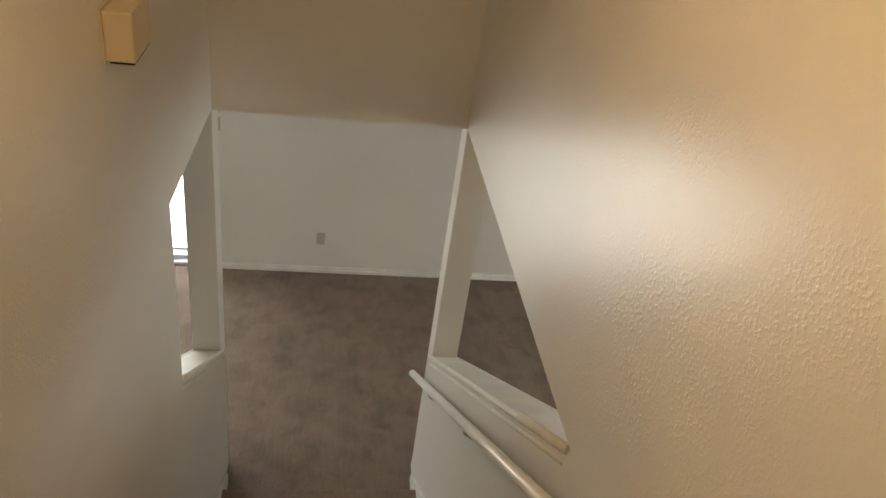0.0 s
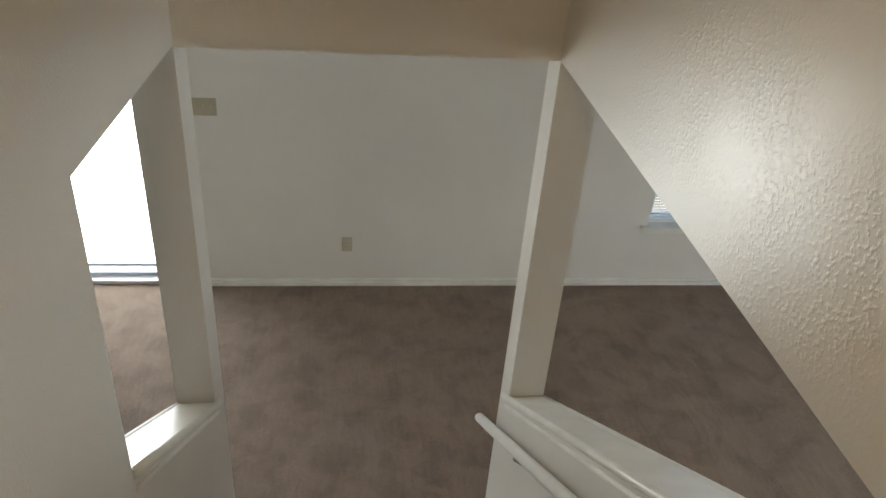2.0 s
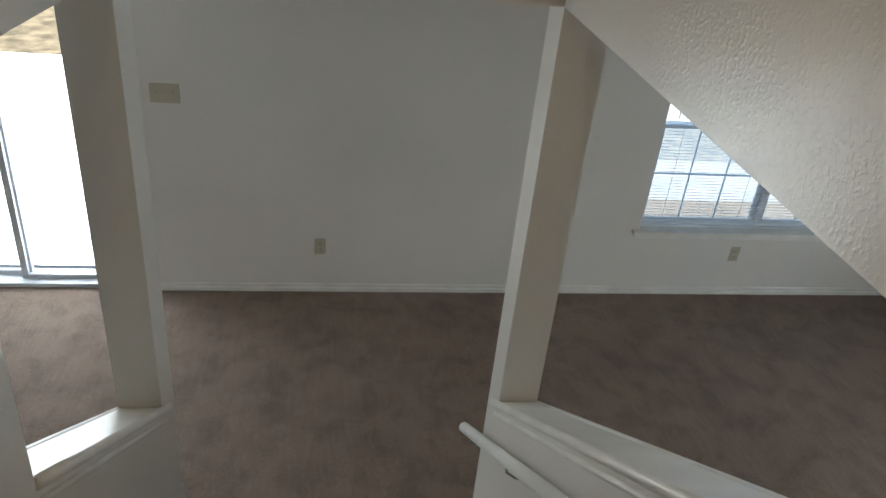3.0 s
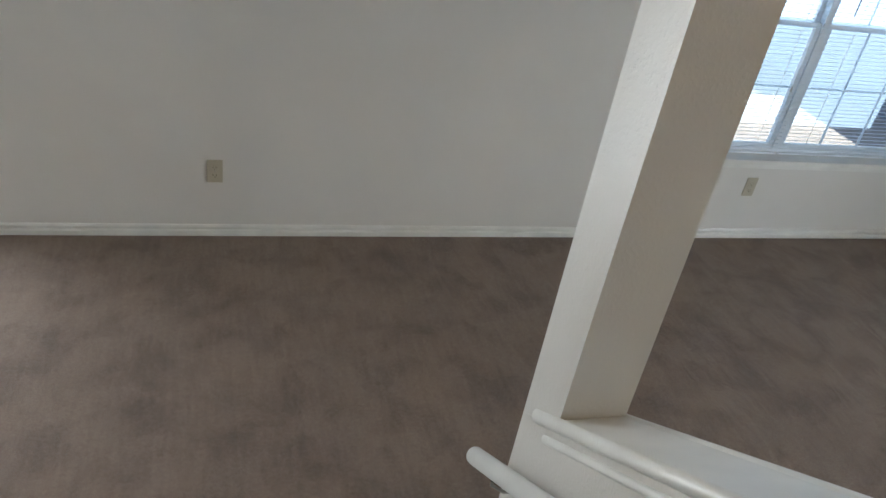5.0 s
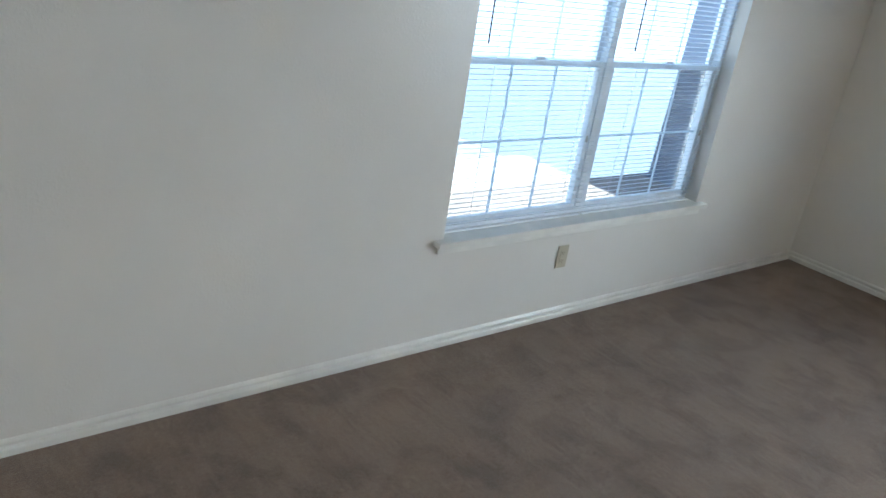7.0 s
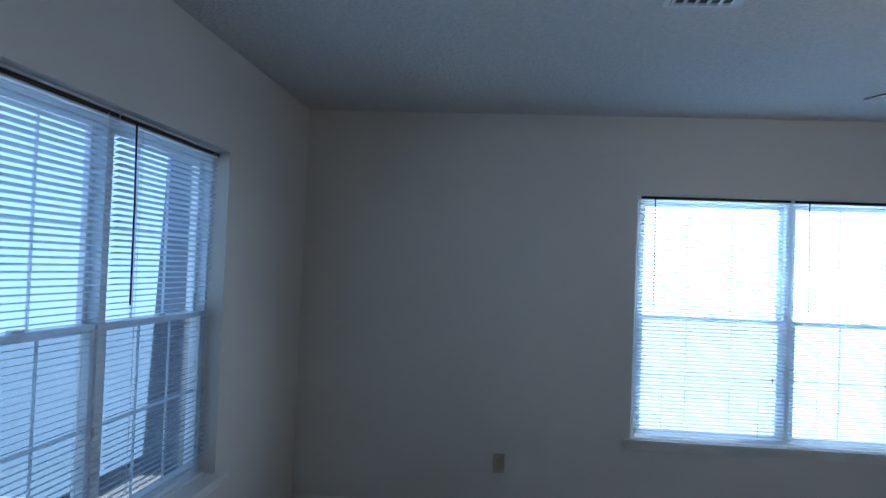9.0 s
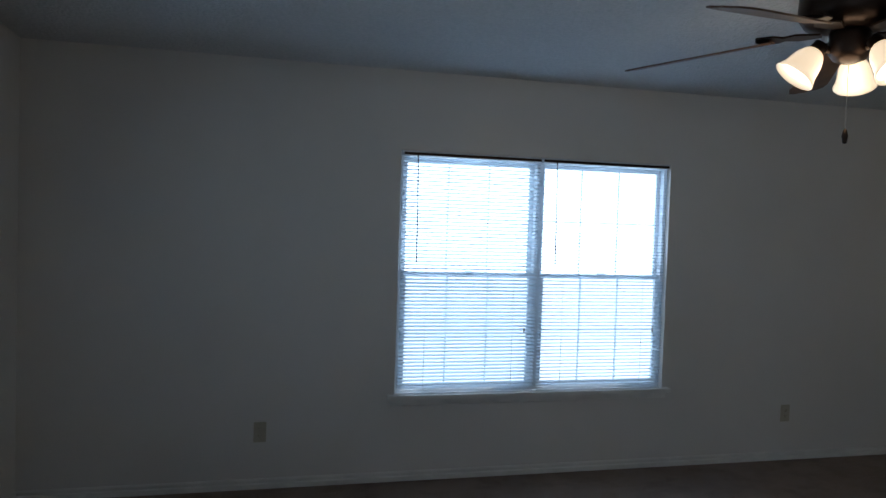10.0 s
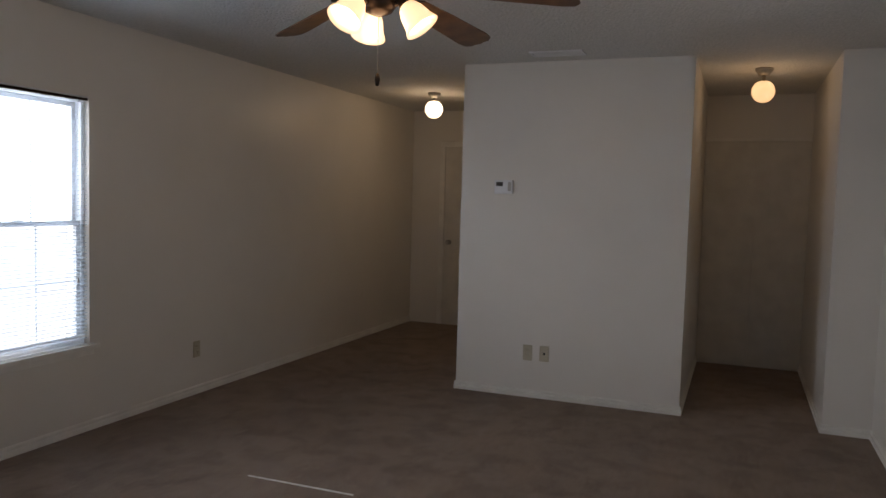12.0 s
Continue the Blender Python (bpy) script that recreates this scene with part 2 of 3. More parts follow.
solid("floor", boxes(((XW - 0.2, HALLY - 0.2, -0.12), (XE + 0.2, D + 0.2, 0))), CARPET, "taupe cut-pile carpet with mottled footprints and vacuum marks")
solid("wall_north", wall_with_holes("x", D, D + 0.175, XW, XE + OUT, 0, CEIL + 0.1, [(DOORX[0], DOORX[1], 0, 2.06), (W1[0], W1[1], WZ0, WZ1)]), WALL, "cream painted wall with orange-peel texture around door and window")
solid("wall_east", wall_with_holes("y", XE, XE + 0.115, HALLY, D, 0, CEIL + 0.1, [(W2[0], W2[1], WZ0, WZ1)]), WALL, "cream painted wall with orange-peel texture and double window")
solid("wall_south", boxes(((XW, HALLY - OUT, 0), (XE + OUT, HALLY, CEIL + 0.1))), WALL, "cream painted end wall of the hallway")
solid("wall_west", boxes(((XW - OUT, HALLY - OUT, 0), (XW, D + OUT, CEIL + 0.1))), WALL, "plain cream painted wall by the entry")
solid("wall_closet", boxes(((BOXX[0], HALLY, 0), (BOXX[1], BOXY, CEIL))), WALL, "cream closet block with a thermostat and two outlets")
solid("wall_partition", boxes(((XR + T, HALLY, 0), (STUBX, BOXY, CEIL))), WALL, "cream painted wall corner beside the alcove")
solid("wall_alcove", boxes(((STUBX, HALLY, 0), (BOXX[0], BACKY, CEIL))), WALL, "cream painted alcove back wall over a door")
ceil = boxes(((XR + T, HALLY, CEIL), (XE, D, CEIL + 0.1)), ((XW, HALLY, CEIL), (XL - T, D, CEIL + 0.1)), ((XL - T, T, CEIL), (XR + T, D, CEIL + 0.1)))
solid("ceiling", ceil, CEILING, "white sprayed popcorn ceiling")

right = [(T, 0), (T, cap_z(T)), (YV, cap_z(YV)), (YV - 0.001, TOPV), (T, CEIL), (T, TOP), (STAIR_BACK, TOP), (STAIR_BACK, 0)]
left = [(0.17, 0), (0.17, cap_z(0.17)), (YJ, cap_z(YJ)), (YJ, H_JL), (T, CEIL), (T, TOP), (STAIR_BACK, TOP), (STAIR_BACK, 0)]
solid("wall_stair", prism(right, "x", XR, XR + T), WALL, "cream textured stair wall with a sloping half wall opening")
solid("wall_stair", prism(left, "x", XL - T, XL), WALL, "cream textured stair wall with a short opening")
solid("wall_header", boxes(((XL, 0, CEIL), (XR, T, TOP))), WALL, "cream wall above the foot of the stairs")
solid("wall_landing", boxes(((XL - T, STAIR_BACK - 0.15, 0), (XR + T, STAIR_BACK, TOP))), WALL, "cream wall behind the upper landing")
solid("ceiling", boxes(((XL - T, STAIR_BACK, TOP), (XR + T, T, TOP + 0.1))), CEILING, "white sprayed ceiling above the stairs")


TL = 0.17          # depth of the post by the door


def post(x0, depth, label):
    outline = [(0, cap_z(0) + 0.001), (depth, cap_z(depth) + 0.001), (depth, CEIL), (0, CEIL)]
    return solid("post", prism(outline, "x", x0, x0 + T), WALL, label, "post")


post(XR, T, "cream textured square post standing on the sloping cap")
post(XL - T, TL, "cream textured square post beside the front door")


def half_wall_cap(x0, y_top, label):
    """Sloping cap board behind the post, with half-round beads along both sides that end in rounded noses."""
    ob = thing("half_wall_cap", label, "wall cap")
    ob["kind"] = "structure"
    low, high = 0.0, 0.02
    bm = prism([(-0.001, cap_z(0) + low), (-0.001, cap_z(0) + high), (y_top, cap_z(y_top) + high), (y_top, cap_z(y_top) + low)], "x", x0 - 0.002, x0 + T + 0.002)
    part("cap_board", bm, TRIM, ob)
    for side, x in ((-1, x0), (1, x0 + T)):
        for up, radius, y0 in ((0.006, 0.015, 0.082), (-0.042, 0.009, 0.03)):
            ys = [y0, y0 - 0.004, y0 - 0.012] + [y0 - 0.012 + (y_top - y0 + 0.012) * k / 4 for k in (1, 2, 3, 4)]
            bm = sweep([(x, y, cap_z(y) + up) for y in ys], radius, 14)
            for v in bm.verts:
                near = v.co.y > y0 - 0.02 - radius
                if near and (v.co.y - (y0 - 0.012)) > 0:
                    v.co.x = x + (v.co.x - x) * 0.75
            part("bead", bm, TRIM, ob, "", True)
    return ob


half_wall_cap(XR, YV + 0.02, "glossy cream sloping cap on the half wall beside the handrail")
half_wall_cap(XL - T, YJ + 0.004, "glossy cream sloping cap on the short half wall lit by daylight")

# stairs
RISE, RUN, Y0 = 0.1905, 0.265, -0.19
stairs = thing("stairs", "carpeted straight flight between two cream walls", "stairs")
stairs["kind"] = "structure"
for i in range(14):
    ya = Y0 - RUN * (i + 1)
    za = RISE * (i + 1)
    bm = bmesh.new()
    box(bm, (XL + 0.002, ya - (0.02 if i < 13 else 1.5), 0.0 if i < 13 else za - 0.25), (XR - 0.002, ya + RUN, za), 0)
    bmesh.ops.bevel(bm, geom=[e for e in bm.edges if all(v.co.y > ya + RUN - 0.01 and v.co.z > za - 0.01 for v in e.verts)], offset=0.018, segments=3, profile=0.5, affect="EDGES")
    part("step", bm, CARPET, stairs)
for x0, x1 in ((XL + 0.002, XL + 0.016), (XR - 0.016, XR - 0.002)):
    yb = Y0 - RUN * 14
    def line(y, up): return max((Y0 - y) / RUN * RISE, 0) + up
    part("stringer", prism([(0.03, 0.002), (0.03, 0.06), (Y0 + 0.03, 0.20), (yb, line(yb, 0.20)), (yb, line(yb, 0.0)), (Y0, 0.002)], "x", x0, x1), TRIM, stairs, "cream enamel stair skirt board")


def baseboard(name, a, b, out, label="glossy cream double-ridged baseboard"):
    """Along the floor from a to b; out is the way it stands off the wall."""
    prof = [(0, 0.001), (0.014, 0.001), (0.017, 0.026), (0.014, 0.031), (0.002, 0.032), (0.002, 0.040), (0.010, 0.042), (0.012, 0.051), (0.007, 0.059), (0, 0.060)]
    bm = bmesh.new()
    rows = []
    for p in (a, b):
        rows.append([bm.verts.new((p[0] + out[0] * o, p[1] + out[1] * o, z)) for o, z in prof])
    for i in range(len(prof)):
        bm.faces.new((rows[0][i - 1], rows[0][i], rows[1][i], rows[1][i - 1]))
    bm.faces.new(rows[0])
    bm.faces.new(rows[1][::-1])
    bmesh.ops.recalc_face_normals(bm, faces=bm.faces)
    return solid(name, bm, TRIM, label)


baseboard("baseboard", (DOORX[1] + 0.002, D), (XE - 0.013, D), (0, -1))
baseboard("baseboard", (XW, D), (DOORX[0] - 0.002, D), (0, -1))
baseboard("baseboard", (XE, D), (XE, HALLY + 0.013), (-1, 0))
baseboard("baseboard", (BOXX[0] - 0.012, BOXY), (BOXX[1] + 0.012, BOXY), (0, 1))
baseboard("baseboard", (BOXX[0], BOXY), (BOXX[0], BACKY), (-1, 0))
baseboard("baseboard", (BOXX[1], BOXY), (BOXX[1], HALLY), (1, 0))
baseboard("baseboard", (STUBX, BOXY), (STUBX, BACKY), (1, 0))
baseboard("baseboard", (XR + T, BOXY), (STUBX + 0.012, BOXY), (0, 1))
baseboard("baseboard", (XR + T, T), (XR + T, BOXY + 0.014), (1, 0))
baseboard("baseboard", (XL - T, T), (XL - T, HALLY), (-1, 0))
baseboard("baseboard", (XR, T), (XR + T, T), (0, 1))
baseboard("baseboard", (XL - T, T), (XL, T), (0, 1))

# ---- windows ----


def blind(width, height, tilt, name_label, wand_x, parent_m):
    """Slatted blind hanging from z = 0 down; x across, y outwards."""
    ob = thing("window_blind", name_label, "window blind", parent_m, "blinds at the windows")
    part("headrail", boxes(((-width / 2, -0.018, -0.008), (width / 2, 0.02, 0)), ((-width / 2, -0.008, -0.028), (width / 2, 0.02, -0.008))), WHITE, ob)
    # Dark strip on the white headrail's front: shade under its lip, put in as colour.
    part("headrail_shade", boxes(((-width / 2 + 0.002, -0.017, -0.024), (width / 2 - 0.002, -0.009, -0.009)), bevel=0.002), BRONZE, ob, "dark strip painted in as shade on the headrail front")
    n = int((height - 0.06) / 0.0215)
    c, s = math.cos(tilt), math.sin(tilt)
    bm = bmesh.new()
    cross = [(-0.0125, -0.0003), (-0.004, 0.0006), (0.004, 0.0006), (0.0125, -0.0003)]
    ring = []
    for x in (-width / 2 + 0.004, width / 2 - 0.004):
        ring.append([bm.verts.new((x, y * c - z * s, y * s + z * c)) for y, z in cross + [(y, z - 0.0005) for y, z in cross[::-1]]])
    for i in range(8):
        bm.faces.new((ring[0][i - 1], ring[0][i], ring[1][i], ring[1][i - 1]))
    bm.faces.new(ring[0])
    bm.faces.new(ring[1][::-1])
    bmesh.ops.recalc_face_normals(bm, faces=bm.faces)
    me = mesh_of("slat", bm, SLAT)
    for i in range(n):
        o = new("slat", me)
        o.parent = ob
        o.location = (0, 0, -0.045 - i * (height - 0.07) / n)
    part("bottom_rail", boxes(((-width / 2 + 0.003, -0.011, -height), (width / 2 - 0.003, 0.011, -height + 0.014)), bevel=0.003), WHITE, ob)
    for x in (-width * 0.32, width * 0.32):
        part("ladder_cord", boxes(((x - 0.0012, -0.0145, -height + 0.01), (x + 0.0012, -0.0133, -0.03))), WHITE, ob)
    part("tilt_wand", sweep([(wand_x, -0.026, -0.02), (wand_x + 0.004, -0.03, -0.3), (wand_x + 0.008, -0.03, -0.66)], 0.0035, 6), BRONZE, ob, "dark tilt wand")
    part("lift_cord", boxes(((-wand_x - 0.001, -0.024, -height * 0.72), (-wand_x + 0.001, -0.022, -0.02))), WHITE, ob)
    part("cord_tassel", lathe([(0.0, 0.0), (0.004, -0.002), (0.006, -0.03), (0, -0.032)], 8), METAL, ob).location = (-wand_x, -0.023, -height * 0.72)
    return ob


def twin_window(name, m, width, height, label, d, screened):
    """Twin single-hung window; origin at the sill's middle on the wall's inner face, x across, y outwards."""
    ob = tagged(new(name), label, kind="structure")
    ob.matrix_world = m
    frame = [((-width / 2, d - 0.03, 0), (-width / 2 + 0.022, d + 0.04, height)), ((width / 2 - 0.022, d - 0.03, 0), (width / 2, d + 0.04, height)),
             ((-width / 2 + 0.022, d - 0.03, 0.015), (width / 2 - 0.022, d + 0.04, 0.035)), ((-width / 2 + 0.022, d - 0.03, height - 0.035), (width / 2 - 0.022, d + 0.04, height)),
             ((-0.022, d - 0.03, 0.035), (0.022, d + 0.04, height - 0.035))]
    part("window_frame", boxes(*frame, bevel=0.003), VINYL, ob, "white vinyl twin frame with a wide mullion")
    for side in (-1, 1):
        x0, x1 = (0.022, width / 2 - 0.022) if side > 0 else (-width / 2 + 0.022, -0.022)
        mid = height * 0.495
        for z0, z1, y0, kind in ((0.035, mid + 0.018, d - 0.022, "lower_sash"), (mid - 0.012, height - 0.035, d + 0.012, "upper_sash")):
            r = 0.028
            sash = part(kind, boxes(((x0, y0, z0), (x0 + r, y0 + 0.024, z1)), ((x1 - r, y0, z0), (x1, y0 + 0.024, z1)),
                                    ((x0 + r, y0, z0), (x1 - r, y0 + 0.024, z0 + r)), ((x0 + r, y0, z1 - r), (x1 - r, y0 + 0.024, z1)), bevel=0.002), VINYL, ob)
            pane = part("pane", boxes(((x0 + r - 0.004, y0 + 0.010, z0 + r - 0.004), (x1 - r + 0.004, y0 + 0.014, z1 - r + 0.004))), GLASS, sash)
            pane.visible_shadow = False
            gx = [x0 + r + (x1 - x0 - 2 * r) * k / 3 for k in (1, 2)]
            gz = z0 + (z1 - z0) / 2
            bars = [((g - 0.005, y0 + 0.016, z0 + r), (g + 0.005, y0 + 0.023, z1 - r)) for g in gx]
            edges = [x0 + r, gx[0] - 0.005, gx[0] + 0.005, gx[1] - 0.005, gx[1] + 0.005, x1 - r]
            bars += [((edges[k], y0 + 0.016, gz - 0.005), (edges[k + 1], y0 + 0.023, gz + 0.005)) for k in (0, 2, 4)]
            part("grille", boxes(*bars), GRILLE, sash)
            if kind == "lower_sash" and screened:
                screen = part("insect_screen", boxes(((x0 + 0.004, d + 0.034, z0), (x1 - 0.004, d + 0.036, z1))), SCREEN, ob, "fine grey insect screen")
                screen.visible_shadow = False
            if kind == "lower_sash":
                part("sash_lock", boxes((((x0 + x1) / 2 - 0.03, y0 - 0.012, z1 - 0.004), ((x0 + x1) / 2 + 0.03, y0 + 0.01, z1 + 0.012)), bevel=0.003), WHITE, sash)
    sill = boxes(((-width / 2 + 0.001, 0.0, 0.001), (width / 2 - 0.001, d - 0.03, 0.014)), ((-width / 2 - 0.05, -0.045, -0.010), (width / 2 + 0.05, 0.0, 0.014)), bevel=0.0)
    part("window_sill", sill, TRIM, ob, "glossy cream sill board with projecting ends")
    part("apron", boxes(((-width / 2 - 0.03, -0.014, -0.05), (width / 2 + 0.03, -0.001, -0.011)), bevel=0.003), TRIM, ob)
    return ob


M1 = pose((W1[0] + W1[1]) / 2, D, WZ0)
M2 = pose(XE, (W2[0] + W2[1]) / 2, WZ0, 0, 0, -90)
WW, WH = W1[1] - W1[0], WZ1 - WZ0
twin_window("window_1", M1, WW, WH, "white twin single-hung window with grilles and a cream sill", 0.105, True)
twin_window("window_2", M2, WW, WH, "white twin single-hung window with grilles, bright daylight behind", 0.062, True)
for m, tilts in ((M1, (-0.3, -0.3)), (M2, (0.4, 0.13))):
    for k, x in enumerate((-WW / 4, WW / 4)):
        label = "white mini blind with open slats, fully lowered" if abs(tilts[k]) < 0.15 else "white mini blind with partly tilted slats, fully lowered"
        blind(WW / 2 - 0.015, WH - 0.01, tilts[k], label, -WW / 4 + 0.09, m @ pose(x, 0.06 if m == M1 else 0.006, WH - 0.003))

# ---- doors ----


def flat_door(name, m, width, height, label, knob_side=1):
    ob = tagged(new(name), label, kind="structure")
    ob.matrix_world = m
    part("door_leaf", boxes(((-width / 2, -0.012, 0.012), (width / 2, 0.004, height)), bevel=0.002), DOORPAINT, ob)
    casing = [((-width / 2 - 0.065, -0.018, 0), (-width / 2 - 0.004, 0.0, height + 0.004)), ((width / 2 + 0.004, -0.018, 0), (width / 2 + 0.065, 0.0, height + 0.004)),
              ((-width / 2 - 0.065, -0.018, height + 0.004), (width / 2 + 0.065, 0.0, height + 0.065))]
    part("door_casing", boxes(*casing, bevel=0.004), TRIM, ob)
    knob = part("door_knob", lathe([(0, 0), (0.028, 0), (0.028, 0.006), (0.011, 0.01), (0.011, 0.03), (0.026, 0.04), (0.028, 0.055), (0.018, 0.066), (0, 0.068)], 20), METAL, ob, "", True)
    knob.matrix_local = pose(knob_side * (width / 2 - 0.065), -0.012, 0.95, 90)
    return ob


alcove = tagged(new("door_2"), "pair of closed cream closet doors across the alcove", kind="structure")
alcove.matrix_world = pose((STUBX + BOXX[0]) / 2, BACKY, 0)
half = (BOXX[0] - STUBX) / 2
part("door_track", boxes(((-half + 0.002, 0.001, 2.03), (half - 0.002, 0.03, 2.055)), bevel=0.002), TRIM, alcove)
for k in (-1, 1):
    x0, x1 = (0.0006, half - 0.002) if k > 0 else (-half + 0.002, -0.0006)
    leaf = part("door_leaf", boxes(((x0, 0.001, 0.015), (x1, 0.026, 2.028)), bevel=0.002), DOORPAINT, alcove)
flat_door("door_3", pose(4.92, HALLY, 0, 0, 0, 180), 0.76, 2.03, "closed cream door at the end of the hallway", -1)

entry = tagged(new("door_1"), "aluminium sliding glass patio door with bright daylight outside", kind="structure")
DX0, DX1 = DOORX
part("door_frame", boxes(((DX0, D + 0.05, 0.03), (DX0 + 0.03, D + 0.17, 2.03)), ((DX1 - 0.012, D + 0.05, 0.03), (DX1, D + 0.17, 2.03)), ((DX0, D + 0.05, 2.03), (DX1, D + 0.17, 2.06)), bevel=0.002), ALUMINIUM, entry, "silver aluminium door frame")
part("threshold", boxes(((DX0, D + 0.01, 0.001), (DX1, D + OUT, 0.03)), bevel=0.004), ALUMINIUM, entry, "worn aluminium sill track")
for x0, x1, y0 in ((DX0 + 0.03, (DX0 + DX1) / 2 + 0.02, D + 0.12), ((DX0 + DX1) / 2 - 0.03, DX1 - 0.014, D + 0.075)):
    side = 0.045 if y0 > D + 0.1 else 0.04
    right_stile = side if y0 > D + 0.1 else 0.014
    panel = part("sliding_panel", boxes(((x0, y0, 0.032), (x0 + side, y0 + 0.03, 2.028)), ((x1 - right_stile, y0, 0.032), (x1, y0 + 0.03, 2.028)),
                                        ((x0 + side, y0, 0.032), (x1 - right_stile, y0 + 0.03, 0.06)), ((x0 + side, y0, 1.975), (x1 - right_stile, y0 + 0.03, 2.028)), bevel=0.002), ALUMINIUM, entry, "aluminium framed glass panel")
    glass = part("pane", boxes(((x0 + side - 0.004, y0 + 0.012, 0.056), (x1 - right_stile + 0.004, y0 + 0.017, 1.979))), GLASS, panel)
    glass.visible_shadow = False
part("door_handle", boxes(((DX1 - 0.035, D + 0.035, 0.925), (DX1 - 0.004, D + 0.074, 1.11)), bevel=0.005), DARK, entry, "black pull handle")

# ---- outlets, switches ----


def wall_plate(name, m, label, category, kind="outlet", width=0.07, group=""):
    """Plate on a wall: x across, z up, y into the wall."""
    ob = thing(name, label, category, m, group)
    part("cover_plate", boxes(((-width / 2, -0.006, -0.0575), (width / 2, 0, 0.0575)), bevel=0.002), ALMOND, ob)
    if kind == "outlet":
        for z in (-0.02, 0.02):
            s = part("socket", boxes(((-0.017, -0.008, z - 0.014), (0.017, -0.0055, z + 0.014)), bevel=0.001), ALMOND, ob)
            part("slots", boxes(((-0.008, -0.0088, z - 0.002), (-0.006, -0.0079, z + 0.007)), ((0.006, -0.0088, z - 0.002), (0.008, -0.0079, z + 0.006)), ((-0.002, -0.0088, z - 0.010), (0.002, -0.0079, z - 0.006))), DARK, s)
    elif kind == "switch":
        n = int(round(width / 0.045)) - 1
        for k in range(n):
            x = (k - (n - 1) / 2) * 0.046
            part("toggle", boxes(((x - 0.005, -0.017, -0.002), (x + 0.005, -0.0055, 0.016)), bevel=0.001), ALMOND, ob)
    else:
        part("jack", boxes(((-0.008, -0.009, -0.008), (0.008, -0.0055, 0.008)), bevel=0.001), DARK, ob)
    part("screw", lathe([(0, 0), (0.003, 0), (0.003, 0.0015), (0, 0.002)], 10), METAL, ob).matrix_local = pose(0, -0.006, 0, 90)
    return ob


OUTLETS = "wall outlets"
NORTH, EAST, SOUTH = 0, -90, 180
wall_plate("wall_outlet", pose(0.514, D, 0.347, 0, 0, NORTH), "almond duplex outlet low on the wall between door and window", "outlet", group=OUTLETS)
wall_plate("wall_outlet", pose(3.414, D, 0.338, 0, 0, NORTH), "almond duplex outlet below the window sill", "outlet", group=OUTLETS)
wall_plate("wall_outlet", pose(XE, 1.067, 0.327, 0, 0, EAST), "almond duplex outlet near the room corner", "outlet", group=OUTLETS)
wall_plate("wall_outlet", pose(XE, -2.44, 0.323, 0, 0, EAST), "almond duplex outlet beyond the double window", "outlet", group=OUTLETS)
wall_plate("wall_outlet", pose(3.552, BOXY, 0.33, 0, 0, SOUTH), "almond duplex outlet low on the closet wall", "outlet", group=OUTLETS)
wall_plate("cable_plate", pose(3.427, BOXY, 0.332, 0, 0, SOUTH), "almond cable jack plate beside an outlet", "cable plate", "jack")
wall_plate("light_switch", pose(-0.37, D, 1.335, 0, 0, NORTH), "almond triple light switch beside the entry door", "light switch", "switch", 0.165)

thermostat = thing("thermostat", "small white wall thermostat with a grey display", "thermostat", pose(3.771, BOXY, 1.54, 0, 0, 180))
part("housing", boxes(((-0.07, -0.028, -0.05), (0.07, 0, 0.05)), bevel=0.005), WHITE, thermostat)
part("display", boxes(((-0.055, -0.031, 0.005), (-0.004, -0.0275, 0.035)), bevel=0.001), DARK, thermostat, "dark grey display")
part("button", boxes(((0.035, -0.033, -0.03), (0.058, -0.0275, 0.035)), bevel=0.001), METAL, thermostat)

chime = thing("door_chime", "cream plastic door chime box high on the stair wall", "door chime", pose(XL, -1.40, 3.25, 0, 0, 90))
part("cover", boxes(((-0.088, -0.07, -0.075), (0.088, -0.006, 0.04)), bevel=0.004), CREAM, chime)
part("base_plate", boxes(((-0.093, -0.006, -0.08), (0.093, -0.001, 0.045)), bevel=0.001), CREAM, chime, "cream backing plate")
part("bottom_edge", boxes(((-0.08, -0.066, -0.081), (0.08, -0.012, -0.076))), BRONZE, chime, "dark lower edge")

# ---- handrail ----
rail = thing("handrail", "cream painted round handrail on small dark brackets", "handrail")
RX = XR - 0.07


def rail_z(y):
    return 0.795 - PITCH * (y - 0.15)


part("rail", sweep([(RX, 0.17, rail_z(0.17)), (RX, -1.5, rail_z(-1.5)), (RX, -3.7, rail_z(-3.7))], 0.021, 16), TRIM, rail, "", True)
for y in (0.06, -0.42, -1.2, -2.2, -3.2):
    b = part("bracket", sweep([(XR - 0.002, y, rail_z(y) - 0.075), (XR - 0.04, y, rail_z(y) - 0.07), (RX, y, rail_z(y) - 0.045), (RX, y, rail_z(y) - 0.018)], 0.004, 8), METAL, rail, "small metal bracket", True)
    part("bracket_plate", boxes(((XR - 0.005, y - 0.012, rail_z(y) - 0.095), (XR, y + 0.012, rail_z(y) - 0.055)), bevel=0.002), TRIM, b)
    part("screw", boxes(((RX - 0.006, y - 0.006, rail_z(y) - 0.03), (RX + 0.006, y + 0.006, rail_z(y) - 0.018)), bevel=0.002), DARK, b, "dark screw head")

# ---- lights ----


